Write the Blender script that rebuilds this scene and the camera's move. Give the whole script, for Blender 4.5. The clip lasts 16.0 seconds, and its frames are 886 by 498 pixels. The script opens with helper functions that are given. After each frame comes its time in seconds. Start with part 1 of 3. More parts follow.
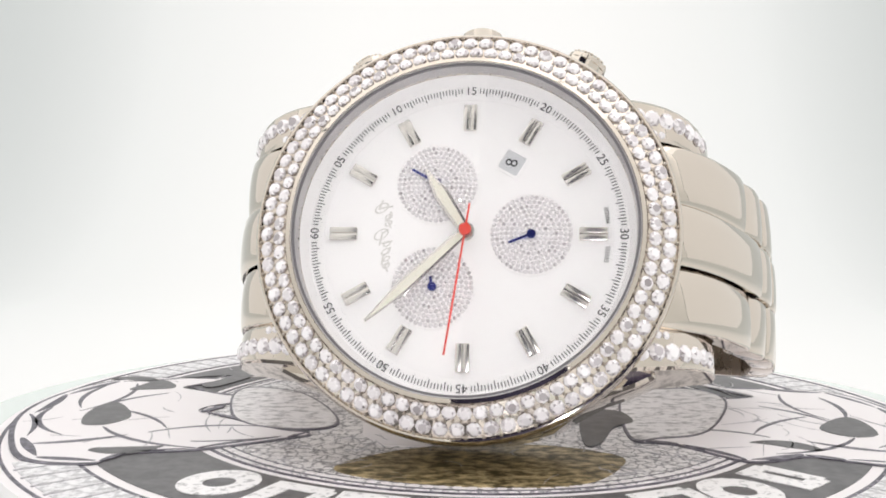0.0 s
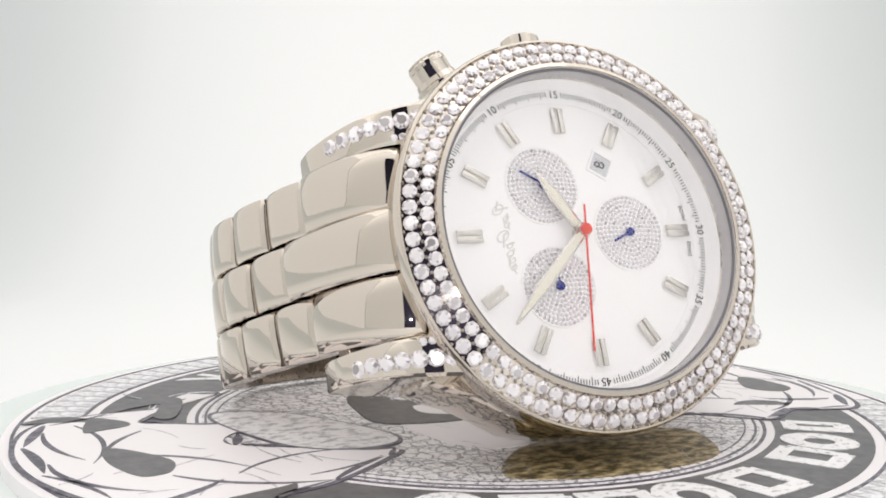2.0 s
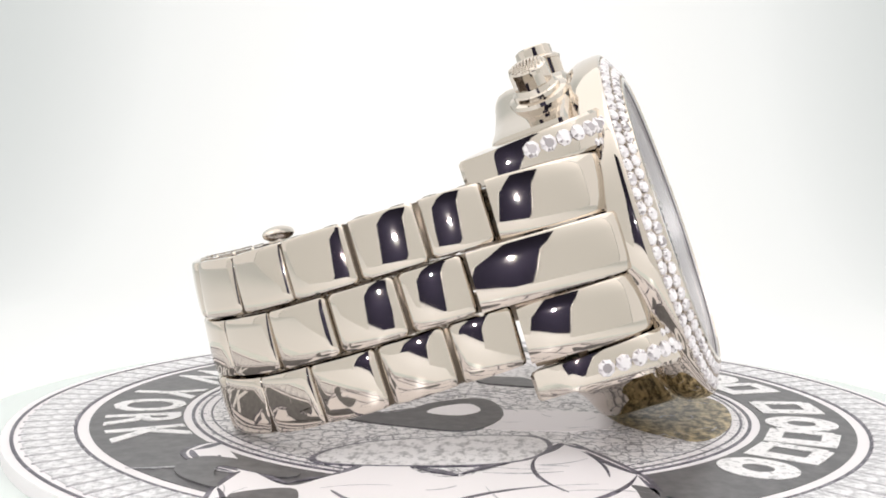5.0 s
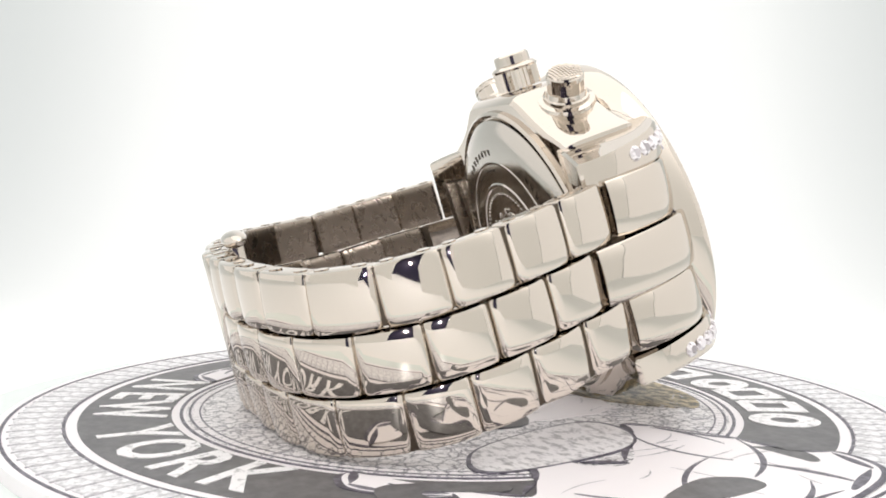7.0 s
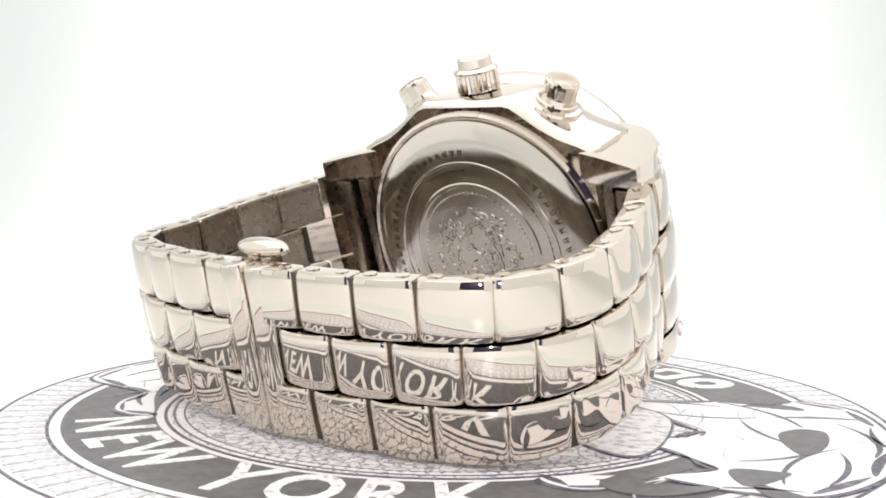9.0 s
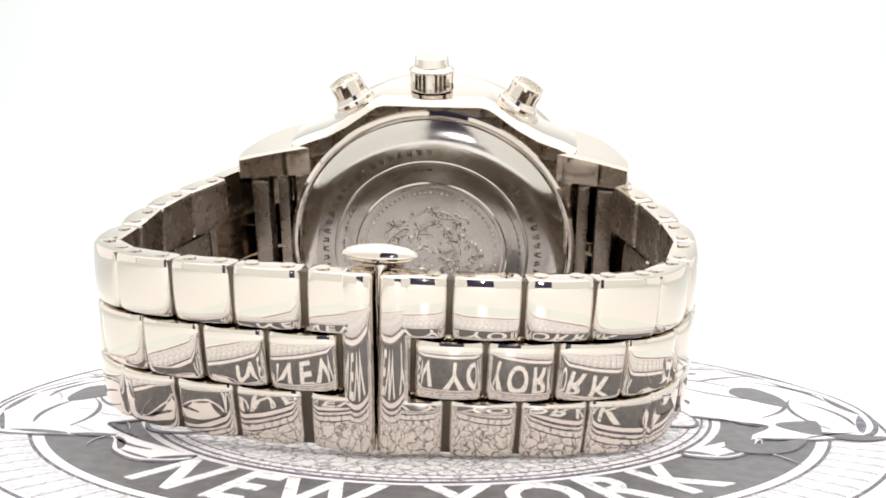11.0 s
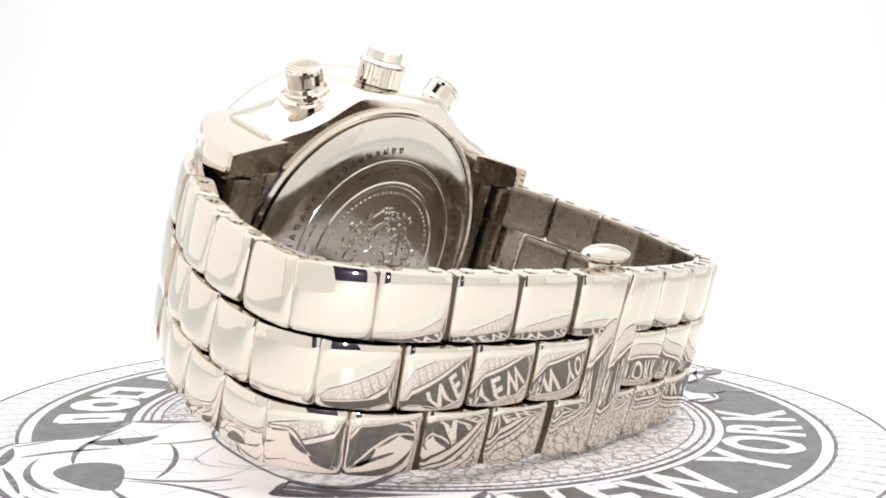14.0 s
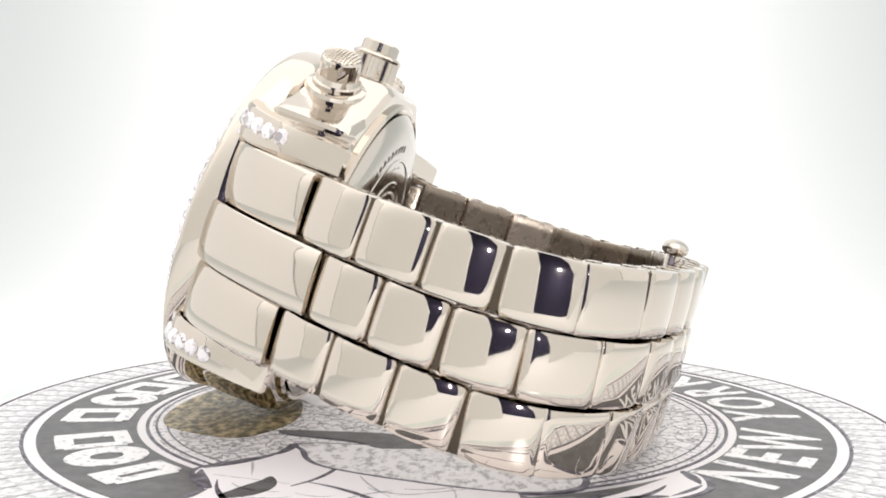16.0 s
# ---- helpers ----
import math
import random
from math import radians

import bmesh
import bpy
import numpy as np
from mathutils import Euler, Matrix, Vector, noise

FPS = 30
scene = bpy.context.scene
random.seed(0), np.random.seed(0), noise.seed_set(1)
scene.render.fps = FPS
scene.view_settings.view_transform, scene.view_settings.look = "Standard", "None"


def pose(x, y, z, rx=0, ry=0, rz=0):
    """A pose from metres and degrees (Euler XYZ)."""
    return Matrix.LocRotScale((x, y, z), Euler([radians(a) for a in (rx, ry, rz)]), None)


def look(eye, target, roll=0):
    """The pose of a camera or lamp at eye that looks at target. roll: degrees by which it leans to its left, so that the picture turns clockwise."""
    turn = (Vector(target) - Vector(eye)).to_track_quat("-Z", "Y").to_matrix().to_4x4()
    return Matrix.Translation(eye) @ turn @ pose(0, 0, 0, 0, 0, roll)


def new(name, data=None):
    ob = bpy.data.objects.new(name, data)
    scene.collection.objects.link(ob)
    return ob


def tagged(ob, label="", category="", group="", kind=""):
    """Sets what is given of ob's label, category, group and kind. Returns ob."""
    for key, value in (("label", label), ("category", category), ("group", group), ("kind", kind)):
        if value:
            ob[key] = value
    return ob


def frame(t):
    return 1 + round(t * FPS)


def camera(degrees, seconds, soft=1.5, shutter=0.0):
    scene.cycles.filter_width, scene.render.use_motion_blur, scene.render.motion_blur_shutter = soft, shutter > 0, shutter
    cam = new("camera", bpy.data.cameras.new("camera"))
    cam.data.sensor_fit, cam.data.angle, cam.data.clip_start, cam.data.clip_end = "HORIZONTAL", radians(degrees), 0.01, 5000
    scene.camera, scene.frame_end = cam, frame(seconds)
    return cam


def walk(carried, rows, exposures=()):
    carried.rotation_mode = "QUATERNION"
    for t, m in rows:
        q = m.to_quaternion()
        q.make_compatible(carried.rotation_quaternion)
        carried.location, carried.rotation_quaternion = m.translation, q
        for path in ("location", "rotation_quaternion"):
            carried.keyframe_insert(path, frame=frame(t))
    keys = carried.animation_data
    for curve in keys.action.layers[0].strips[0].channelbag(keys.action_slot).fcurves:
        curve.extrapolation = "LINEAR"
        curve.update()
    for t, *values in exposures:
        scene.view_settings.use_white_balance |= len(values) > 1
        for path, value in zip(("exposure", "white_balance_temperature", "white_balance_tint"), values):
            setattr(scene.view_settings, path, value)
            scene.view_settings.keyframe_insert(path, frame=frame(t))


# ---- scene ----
# ---------- camera: it stands still before a turning table ----------
cam = camera(46.30, 16.0, soft=1.8)
EYE = pose(0, -0.1385, 0.0299, 90 - 3.59, 0, 0.66) @ pose(0, 0, 0, 0, 0, 0.70)
walk(cam, [(0.0, EYE), (16.0, EYE)], [(0.0, -0.32), (1.0, -0.34), (2.0, -0.38), (3.0, -0.36), (4.0, -0.29), (6.5, -0.19), (8.0, -0.05), (9.0, 0.06), (11.5, 0.23), (12.5, 0.24), (14.0, 0.17), (15.0, 0.05), (16.0, -0.11)])

MM = 0.001
TURN = ((0.0, 0.0), (2.0, 32.1), (4.0, 65.0), (6.5, 107.5), (9.0, 149.4), (11.5, 191.6), (14.0, 234.1), (16.0, 268.1))

# ---------- world and lights ----------
world = bpy.data.worlds.new("world")
scene.world = world
world.use_nodes = True
world.node_tree.nodes["Background"].inputs[0].default_value = (0.9, 0.95, 1.0, 1)
world.node_tree.nodes["Background"].inputs[1].default_value = 0.3


def lamp(name, kind, m, watts, size, color=(1, 1, 1)):
    data = bpy.data.lights.new(name, kind)
    data.energy, data.color = watts, color
    if kind == "AREA":
        data.shape, data.size, data.size_y = "RECTANGLE", size[0], size[1]
    else:
        data.shadow_soft_size = size
    ob = new(name, data)
    ob.matrix_world = m
    return ob


lamp("tent_lamp", "AREA", look((0.10, -0.06, 0.36), (0, 0, 0)), 0.10, (0.20, 0.20), (1, 0.97, 0.94))
lamp("camera_lamp", "POINT", pose(0.008, -0.190, 0.052), 0.34, 0.0022)


# ---------- materials ----------
def material(name, color=(0.8, 0.8, 0.8), rough=0.5, metal=0.0, emit=None, strength=1.0):
    m = bpy.data.materials.new(name)
    m.use_nodes = True
    b = m.node_tree.nodes["Principled BSDF"]
    b.inputs["Base Color"].default_value = (*color, 1)
    b.inputs["Roughness"].default_value = rough
    b.inputs["Metallic"].default_value = metal
    if emit:
        b.inputs["Emission Color"].default_value = (*emit, 1)
        b.inputs["Emission Strength"].default_value = strength
    return m


def node(m, kind, **values):
    n = m.node_tree.nodes.new(kind)
    for key, value in values.items():
        n.inputs[key].default_value = value
    return n


def link(m, a, b):
    m.node_tree.links.new(a, b)


def coords(m, scale):
    c = node(m, "ShaderNodeTexCoord")
    s = node(m, "ShaderNodeMapping")
    s.inputs["Scale"].default_value = (scale, scale, scale) if isinstance(scale, (int, float)) else scale
    link(m, c.outputs["Object"], s.inputs["Vector"])
    return s.outputs["Vector"]


def ramp(m, fac, stops):
    r = node(m, "ShaderNodeValToRGB")
    while len(r.color_ramp.elements) < len(stops):
        r.color_ramp.elements.new(0.5)
    for e, (p, c) in zip(r.color_ramp.elements, stops):
        e.position, e.color = p, (*c, 1)
    link(m, fac, r.inputs["Fac"])
    return r.outputs["Color"]


def worn(m, scale, low, high, bump=0.0, fine=6.0, distance=0.0002):
    """Roughness that varies between low and high, and a fine relief."""
    b = m.node_tree.nodes["Principled BSDF"]
    v = coords(m, scale)
    a = node(m, "ShaderNodeTexNoise", Scale=1.0, Detail=4.0)
    link(m, v, a.inputs["Vector"])
    r = node(m, "ShaderNodeMapRange")
    r.inputs["To Min"].default_value, r.inputs["To Max"].default_value = low, high
    link(m, a.outputs["Fac"], r.inputs["Value"])
    link(m, r.outputs["Result"], b.inputs["Roughness"])
    if bump:
        f = node(m, "ShaderNodeTexNoise", Scale=fine, Detail=3.0)
        link(m, v, f.inputs["Vector"])
        p = node(m, "ShaderNodeBump", Strength=bump, Distance=distance)
        link(m, f.outputs["Fac"], p.inputs["Height"])
        link(m, p.outputs["Normal"], b.inputs["Normal"])
    return m


STEEL = worn(material("polished_steel", (0.665, 0.603, 0.535), 0.05, 1.0), 300, 0.02, 0.07, 0.05, 0.4, 0.0003)
SATIN = worn(material("satin_steel", (0.46, 0.41, 0.36), 0.3, 1.0), 600, 0.22, 0.38, 0.15, 3.0, 0.00005)
# near-black, to stand for shade in the link gaps; also on the engraved strokes
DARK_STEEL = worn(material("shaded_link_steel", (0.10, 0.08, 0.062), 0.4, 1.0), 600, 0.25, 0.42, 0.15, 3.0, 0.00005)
# brushed finish; the brown shade inside the bracelet is put into the colour
INNER = worn(material("shaded_brushed_inner_steel", (0.34, 0.285, 0.235), 0.3, 1.0), 700, 0.2, 0.36, 0.2, 3.0, 0.00005)
LIP = worn(material("brushed_lip_steel", (0.60, 0.58, 0.59), 0.4, 1.0), 600, 0.36, 0.5)
BACK = worn(material("case_back_steel", (0.60, 0.56, 0.51), 0.12, 1.0), 500, 0.08, 0.2, 0.1, 2.0, 0.00005)
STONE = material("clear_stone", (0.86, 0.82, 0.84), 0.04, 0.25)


def painted_brilliance(m):
    """Facet sparkle put into the base colour, varied by facet and by stone."""
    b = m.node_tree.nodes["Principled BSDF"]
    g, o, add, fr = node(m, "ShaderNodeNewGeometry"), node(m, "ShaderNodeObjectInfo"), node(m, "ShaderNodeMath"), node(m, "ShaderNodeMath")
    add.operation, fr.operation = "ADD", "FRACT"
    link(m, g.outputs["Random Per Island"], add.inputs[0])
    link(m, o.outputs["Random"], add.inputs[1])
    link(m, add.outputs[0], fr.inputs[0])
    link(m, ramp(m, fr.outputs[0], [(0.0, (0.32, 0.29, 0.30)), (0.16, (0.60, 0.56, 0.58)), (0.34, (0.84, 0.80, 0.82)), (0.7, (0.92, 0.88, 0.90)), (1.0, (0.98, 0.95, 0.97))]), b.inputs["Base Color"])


painted_brilliance(STONE)
WHITE_DIAL = worn(material("mother_of_pearl", (0.97, 0.945, 0.95), 0.2), 300, 0.15, 0.3)
BLACK = material("black_print", (0.04, 0.04, 0.045), 0.5)
GREY_PRINT = material("grey_print", (0.68, 0.655, 0.64), 0.5)
GASKET = material("dark_gasket", (0.16, 0.15, 0.16), 0.4)
RED = material("red_lacquer", (0.75, 0.05, 0.03), 0.3)
BLUE = material("blued_steel", (0.03, 0.04, 0.25), 0.2, 0.8)
IVORY = material("ivory_lume", (0.80, 0.76, 0.66), 0.45)
MARKER = material("marker_metal", (0.72, 0.69, 0.66), 0.22, 1.0)


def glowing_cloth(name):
    """Lit look put into the emission: bright middle, dimmer and cooler to the sides."""
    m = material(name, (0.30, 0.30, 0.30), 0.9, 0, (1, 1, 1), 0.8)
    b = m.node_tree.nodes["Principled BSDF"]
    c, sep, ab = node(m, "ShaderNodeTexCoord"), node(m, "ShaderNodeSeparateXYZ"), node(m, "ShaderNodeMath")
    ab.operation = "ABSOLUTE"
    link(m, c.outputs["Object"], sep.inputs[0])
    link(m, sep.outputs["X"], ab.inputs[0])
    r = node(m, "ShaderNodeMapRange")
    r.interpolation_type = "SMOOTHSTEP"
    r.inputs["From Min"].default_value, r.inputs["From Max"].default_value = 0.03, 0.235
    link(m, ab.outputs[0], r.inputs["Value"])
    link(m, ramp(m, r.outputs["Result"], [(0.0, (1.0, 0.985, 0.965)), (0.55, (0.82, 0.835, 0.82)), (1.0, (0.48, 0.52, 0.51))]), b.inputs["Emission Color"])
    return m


TENT = glowing_cloth("emissive_tent_cloth")
# even emission added to the unseen sides and top, to whiten the steel's reflections
SIDE_GLOW = material("emissive_side_tent_cloth", (0.30, 0.30, 0.30), 0.9, 0, (1.0, 0.98, 0.955), 0.85)
TOP_GLOW = material("emissive_top_tent_cloth", (0.30, 0.30, 0.30), 0.9, 0, (1.0, 0.98, 0.955), 1.5)


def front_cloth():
    """Light from above is put into the front cloth's emission: brighter towards the top."""
    m = material("emissive_front_tent_cloth", (0.30, 0.30, 0.30), 0.9, 0, (1, 1, 1), 1.3)
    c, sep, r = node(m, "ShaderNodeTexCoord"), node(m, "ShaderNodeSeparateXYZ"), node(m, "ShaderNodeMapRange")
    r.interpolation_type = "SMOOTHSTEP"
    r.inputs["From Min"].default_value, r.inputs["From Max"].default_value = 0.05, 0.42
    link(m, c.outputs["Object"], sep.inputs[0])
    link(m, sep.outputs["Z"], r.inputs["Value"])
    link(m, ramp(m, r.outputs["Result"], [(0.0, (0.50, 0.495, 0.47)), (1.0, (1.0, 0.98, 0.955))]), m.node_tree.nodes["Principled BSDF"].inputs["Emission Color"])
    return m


FRONT = front_cloth()
DARK = material("dark_cloth", (0.013, 0.010, 0.030), 0.9)


def glass():
    m = bpy.data.materials.new("watch_crystal")
    m.use_nodes = True
    t = m.node_tree
    t.nodes.clear()
    out, mix = t.nodes.new("ShaderNodeOutputMaterial"), t.nodes.new("ShaderNodeMixShader")
    clear, gloss, lw, power = t.nodes.new("ShaderNodeBsdfTransparent"), t.nodes.new("ShaderNodeBsdfGlossy"), t.nodes.new("ShaderNodeLayerWeight"), t.nodes.new("ShaderNodeMapRange")
    gloss.inputs["Roughness"].default_value = 0.02
    lw.inputs["Blend"].default_value = 0.5
    power.inputs["From Min"].default_value, power.inputs["From Max"].default_value = 0.12, 0.8
    power.inputs["To Min"].default_value, power.inputs["To Max"].default_value = 0.02, 0.20
    t.links.new(lw.outputs["Facing"], power.inputs["Value"])
    t.links.new(power.outputs[0], mix.inputs[0])
    t.links.new(clear.outputs[0], mix.inputs[1])
    t.links.new(gloss.outputs[0], mix.inputs[2])
    t.links.new(mix.outputs[0], out.inputs[0])
    return m


CRYSTAL = glass()


# ---------- mesh helpers, in millimetres ----------
def mesh_of(name, bm, mat, m=None, smooth=True):
    if m is not None:
        bm.transform(m)
    bm.transform(Matrix.Scale(MM, 4))
    bmesh.ops.recalc_face_normals(bm, faces=bm.faces)
    me = bpy.data.meshes.new(name)
    bm.to_mesh(me)
    bm.free()
    me.materials.append(mat)
    if smooth:
        me.polygons.foreach_set("use_smooth", [True] * len(me.polygons))
        me.set_sharp_from_angle(angle=radians(34))
    return me


def part(name, bm, mat, parent, label="", m=None, smooth=True):
    ob = new(name, mesh_of(name, bm, mat, m, smooth))
    ob.parent = parent
    return tagged(ob, label) if label else ob


def piece(name, me, parent, m):
    """Another object on a mesh that is already made; m in millimetres."""
    ob = new(name, me)
    ob.parent = parent
    ob.matrix_local = Matrix.Translation(m.translation * MM) @ m.to_3x3().to_4x4()
    return ob


def thing(name, label, category, group=""):
    return tagged(new(name), label, category, group)


def lathe(profile, n=96, close=False):
    """Turns (radius, y) round the y axis."""
    bm = bmesh.new()
    rings = []
    for r, y in profile:
        rings.append([bm.verts.new((r * math.sin(2 * math.pi * k / n), y, r * math.cos(2 * math.pi * k / n))) for k in range(n)])
    pairs = list(zip(rings, rings[1:])) + ([(rings[-1], rings[0])] if close else [])
    for a, b in pairs:
        for k in range(n):
            bm.faces.new((a[k], a[(k + 1) % n], b[(k + 1) % n], b[k]))
    if not close:
        if profile[0][0] > 0.01:
            bm.faces.new(rings[0])
        if profile[-1][0] > 0.01:
            bm.faces.new(rings[-1][::-1])
    bmesh.ops.remove_doubles(bm, verts=bm.verts, dist=1e-5)
    return bm


def box(sx, sy, sz, bevel=0.0, at=(0, 0, 0)):
    bm = bmesh.new()
    bmesh.ops.create_cube(bm, size=1)
    bm.transform(Matrix.Translation(at) @ Matrix.Diagonal((sx, sy, sz, 1)))
    if bevel:
        bmesh.ops.bevel(bm, geom=bm.edges[:], offset=bevel, segments=2, profile=0.6, affect="EDGES")
    return bm


def prism(outline, y0, y1, bevel=0.0):
    """An outline in x, z, drawn out along y."""
    bm = bmesh.new()
    vs = [bm.verts.new((x, y0, z)) for x, z in outline]
    f = bm.faces.new(vs)
    ext = bmesh.ops.extrude_face_region(bm, geom=[f])
    bmesh.ops.translate(bm, vec=(0, y1 - y0, 0), verts=[v for v in ext["geom"] if isinstance(v, bmesh.types.BMVert)])
    if bevel:
        bmesh.ops.bevel(bm, geom=bm.edges[:], offset=bevel, segments=2, profile=0.6, affect="EDGES")
    return bm


def join(*bms):
    out = bmesh.new()
    for b in bms:
        me = bpy.data.meshes.new("tmp")
        b.to_mesh(me)
        b.free()
        out.from_mesh(me)
        bpy.data.meshes.remove(me)
    return out


def letters(text, size, depth=0.02, bold=0.0):
    """Text as a bmesh in the x, z plane, facing -y, centred."""
    cu = bpy.data.curves.new("letters", "FONT")
    cu.body, cu.size, cu.align_x, cu.align_y, cu.extrude, cu.resolution_u = text, size, "CENTER", "CENTER", depth, 3
    cu.offset = bold
    ob = bpy.data.objects.new("letters", cu)
    scene.collection.objects.link(ob)
    bpy.context.view_layer.update()
    me = ob.evaluated_get(bpy.context.evaluated_depsgraph_get()).to_mesh()
    bm = bmesh.new()
    bm.from_mesh(me)
    bpy.data.objects.remove(ob)
    bpy.data.curves.remove(cu)
    bm.transform(pose(0, 0, 0, 90))
    return bm


def stone_bm(r=1.0):
    """A brilliant: table, eight crown facets and a girdle; it faces -y."""
    bm = bmesh.new()
    n = 8
    top = [bm.verts.new((r * 0.55 * math.sin(2 * math.pi * k / n), -r * 0.42, r * 0.55 * math.cos(2 * math.pi * k / n))) for k in range(n)]
    mid = [bm.verts.new((r * 0.84 * math.sin(2 * math.pi * (k + 0.5) / n), -r * 0.26, r * 0.84 * math.cos(2 * math.pi * (k + 0.5) / n))) for k in range(n)]
    rim = [bm.verts.new((r * math.sin(2 * math.pi * k / n), 0, r * math.cos(2 * math.pi * k / n))) for k in range(n)]
    low = [bm.verts.new((r * 0.8 * math.sin(2 * math.pi * k / n), r * 0.3, r * 0.8 * math.cos(2 * math.pi * k / n))) for k in range(n)]
    bm.faces.new(top)
    for k in range(n):
        j = (k + 1) % n
        bm.faces.new((top[k], mid[k], top[j]))
        bm.faces.new((top[k], rim[k], mid[k]))
        bm.faces.new((mid[k], rim[j], top[j]))
        bm.faces.new((mid[k], rim[k], rim[j]))
        bm.faces.new((rim[k], low[k], low[j], rim[j]))
    bmesh.ops.split_edges(bm, edges=bm.edges[:])
    return bm


# ---------- the light tent round the table ----------
def tent():
    # back, sides and top as one bent sheet; the front has a slot for the lens
    t = 0.004
    def slab(name, sx, sy, sz, at, mat):
        bm = box(sx, sy, sz)
        me = bpy.data.meshes.new(name)
        bm.transform(Matrix.Translation(at))
        bm.to_mesh(me)
        bm.free()
        me.materials.append(mat)
        return tagged(new(name, me), "white cloth panel of the light tent with added glow", "light tent", kind="structure")
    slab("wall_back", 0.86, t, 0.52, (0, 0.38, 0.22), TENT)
    slab("wall_left", t, 0.552, 0.52, (-0.43, 0.102, 0.22), SIDE_GLOW)
    slab("wall_right", t, 0.552, 0.52, (0.43, 0.102, 0.22), SIDE_GLOW)
    slab("ceiling", 0.86, 0.552, t, (0, 0.102, 0.482), TOP_GLOW)
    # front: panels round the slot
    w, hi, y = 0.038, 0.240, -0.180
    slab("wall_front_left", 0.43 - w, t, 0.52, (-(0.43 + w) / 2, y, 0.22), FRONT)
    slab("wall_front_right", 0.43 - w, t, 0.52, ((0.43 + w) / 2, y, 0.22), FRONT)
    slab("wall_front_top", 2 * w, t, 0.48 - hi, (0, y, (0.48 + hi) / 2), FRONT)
    bm = box(0.14, 0.06, 0.34)
    bm.faces.ensure_lookup_table()
    bm.transform(Matrix.Translation((0, y - 0.033, 0.13)))
    front = [f for f in bm.faces if f.normal.y > 0.9]
    bmesh.ops.delete(bm, geom=front, context="FACES")
    me = bpy.data.meshes.new("camera_slot")
    bm.to_mesh(me)
    bm.free()
    me.materials.append(DARK)
    tagged(new("wall_slot", me), "dark cloth lining behind the lens slot", "light tent", kind="structure")


tent()


def ground():
    # a sweep: the cloth runs flat and bends up the back wall
    prof = [(-0.35, 0.0), (0.0, 0.0), (0.20, 0.0)] + [(0.20 + 0.17 * math.sin(radians(6 * k)), 0.17 - 0.17 * math.cos(radians(6 * k))) for k in range(1, 16)]
    bm = bmesh.new()
    sides = [[bm.verts.new((x, y, z - 0.012)) for y, z in prof] for x in (-0.45, 0.45)]
    for k in range(len(prof) - 1):
        bm.faces.new((sides[0][k], sides[1][k], sides[1][k + 1], sides[0][k + 1])).smooth = True
    me = bpy.data.meshes.new("floor")
    bm.to_mesh(me)
    bm.free()
    # the floor shares the cloth's added emission; no lamp stands below it
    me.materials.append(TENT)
    tagged(new("floor", me), "seamless white cloth floor of the light tent with added glow", "floor", kind="structure")


ground()

# ---------- the turntable with its printed disc ----------
C = Vector((2.8, -1.95, 0))
GROW = 1.033


def print_material():
    """White paper, with a faint ink texture."""
    m = worn(material("white_print_paper", (0.90, 0.855, 0.875), 0.35), 400, 0.25, 0.45)
    return m


def scale_print():
    m = material("scale_pattern_print", (0.7, 0.7, 0.7), 0.35)
    b = m.node_tree.nodes["Principled BSDF"]
    v = node(m, "ShaderNodeTexVoronoi", Scale=1.0)
    v.feature = "DISTANCE_TO_EDGE"
    co = coords(m, 560)
    w = node(m, "ShaderNodeTexNoise", Scale=1.4, Detail=4.0)
    link(m, co, w.inputs["Vector"])
    mx = node(m, "ShaderNodeVectorMath")
    mx.operation = "MULTIPLY_ADD"
    mx.inputs[1].default_value = (1.1, 1.1, 1.1)
    link(m, w.outputs["Color"], mx.inputs[0])
    link(m, co, mx.inputs[2])
    link(m, mx.outputs[0], v.inputs["Vector"])
    n = node(m, "ShaderNodeTexNoise", Scale=2.2, Detail=6.0, Roughness=0.7)
    link(m, co, n.inputs["Vector"])
    a = ramp(m, v.outputs["Distance"], [(0.0, (0.18, 0.17, 0.19)), (0.03, (0.36, 0.345, 0.37)), (0.08, (0.90, 0.87, 0.88))])
    c = ramp(m, n.outputs["Fac"], [(0.40, (0.34, 0.33, 0.35)), (0.50, (1, 1, 1))])
    mul = node(m, "ShaderNodeMixRGB", Fac=0.5)
    mul.blend_type = "MULTIPLY"
    link(m, a, mul.inputs[1])
    link(m, c, mul.inputs[2])
    link(m, mul.outputs[0], b.inputs["Base Color"])
    return m


def ink_material(name, dark, light, scale, lo, hi):
    m = material(name, dark, 0.4)
    b = m.node_tree.nodes["Principled BSDF"]
    n = node(m, "ShaderNodeTexNoise", Scale=1.0, Detail=6.0, Roughness=0.65)
    link(m, coords(m, scale), n.inputs["Vector"])
    link(m, ramp(m, n.outputs["Fac"], [(lo, dark), (hi, light)]), b.inputs["Base Color"])
    return m


PAPER = print_material()
PLATE = worn(material("pale_glass_plate", (0.78, 0.84, 0.82), 0.2), 80, 0.15, 0.3)
SCALES = scale_print()
RING_INK = ink_material("grey_ring_ink", (0.095, 0.09, 0.097), (0.16, 0.155, 0.16), 500, 0.4, 0.7)
LINE_INK = ink_material("line_ink", (0.07, 0.062, 0.085), (0.26, 0.24, 0.29), 700, 0.45, 0.7)
LETTER_INK = ink_material("jewelled_letter_ink", (0.50, 0.49, 0.50), (0.90, 0.88, 0.89), 1100, 0.38, 0.46)
GEM_INK = ink_material("gem_cell_ink", (0.50, 0.49, 0.51), (0.88, 0.87, 0.89), 800, 0.40, 0.55)
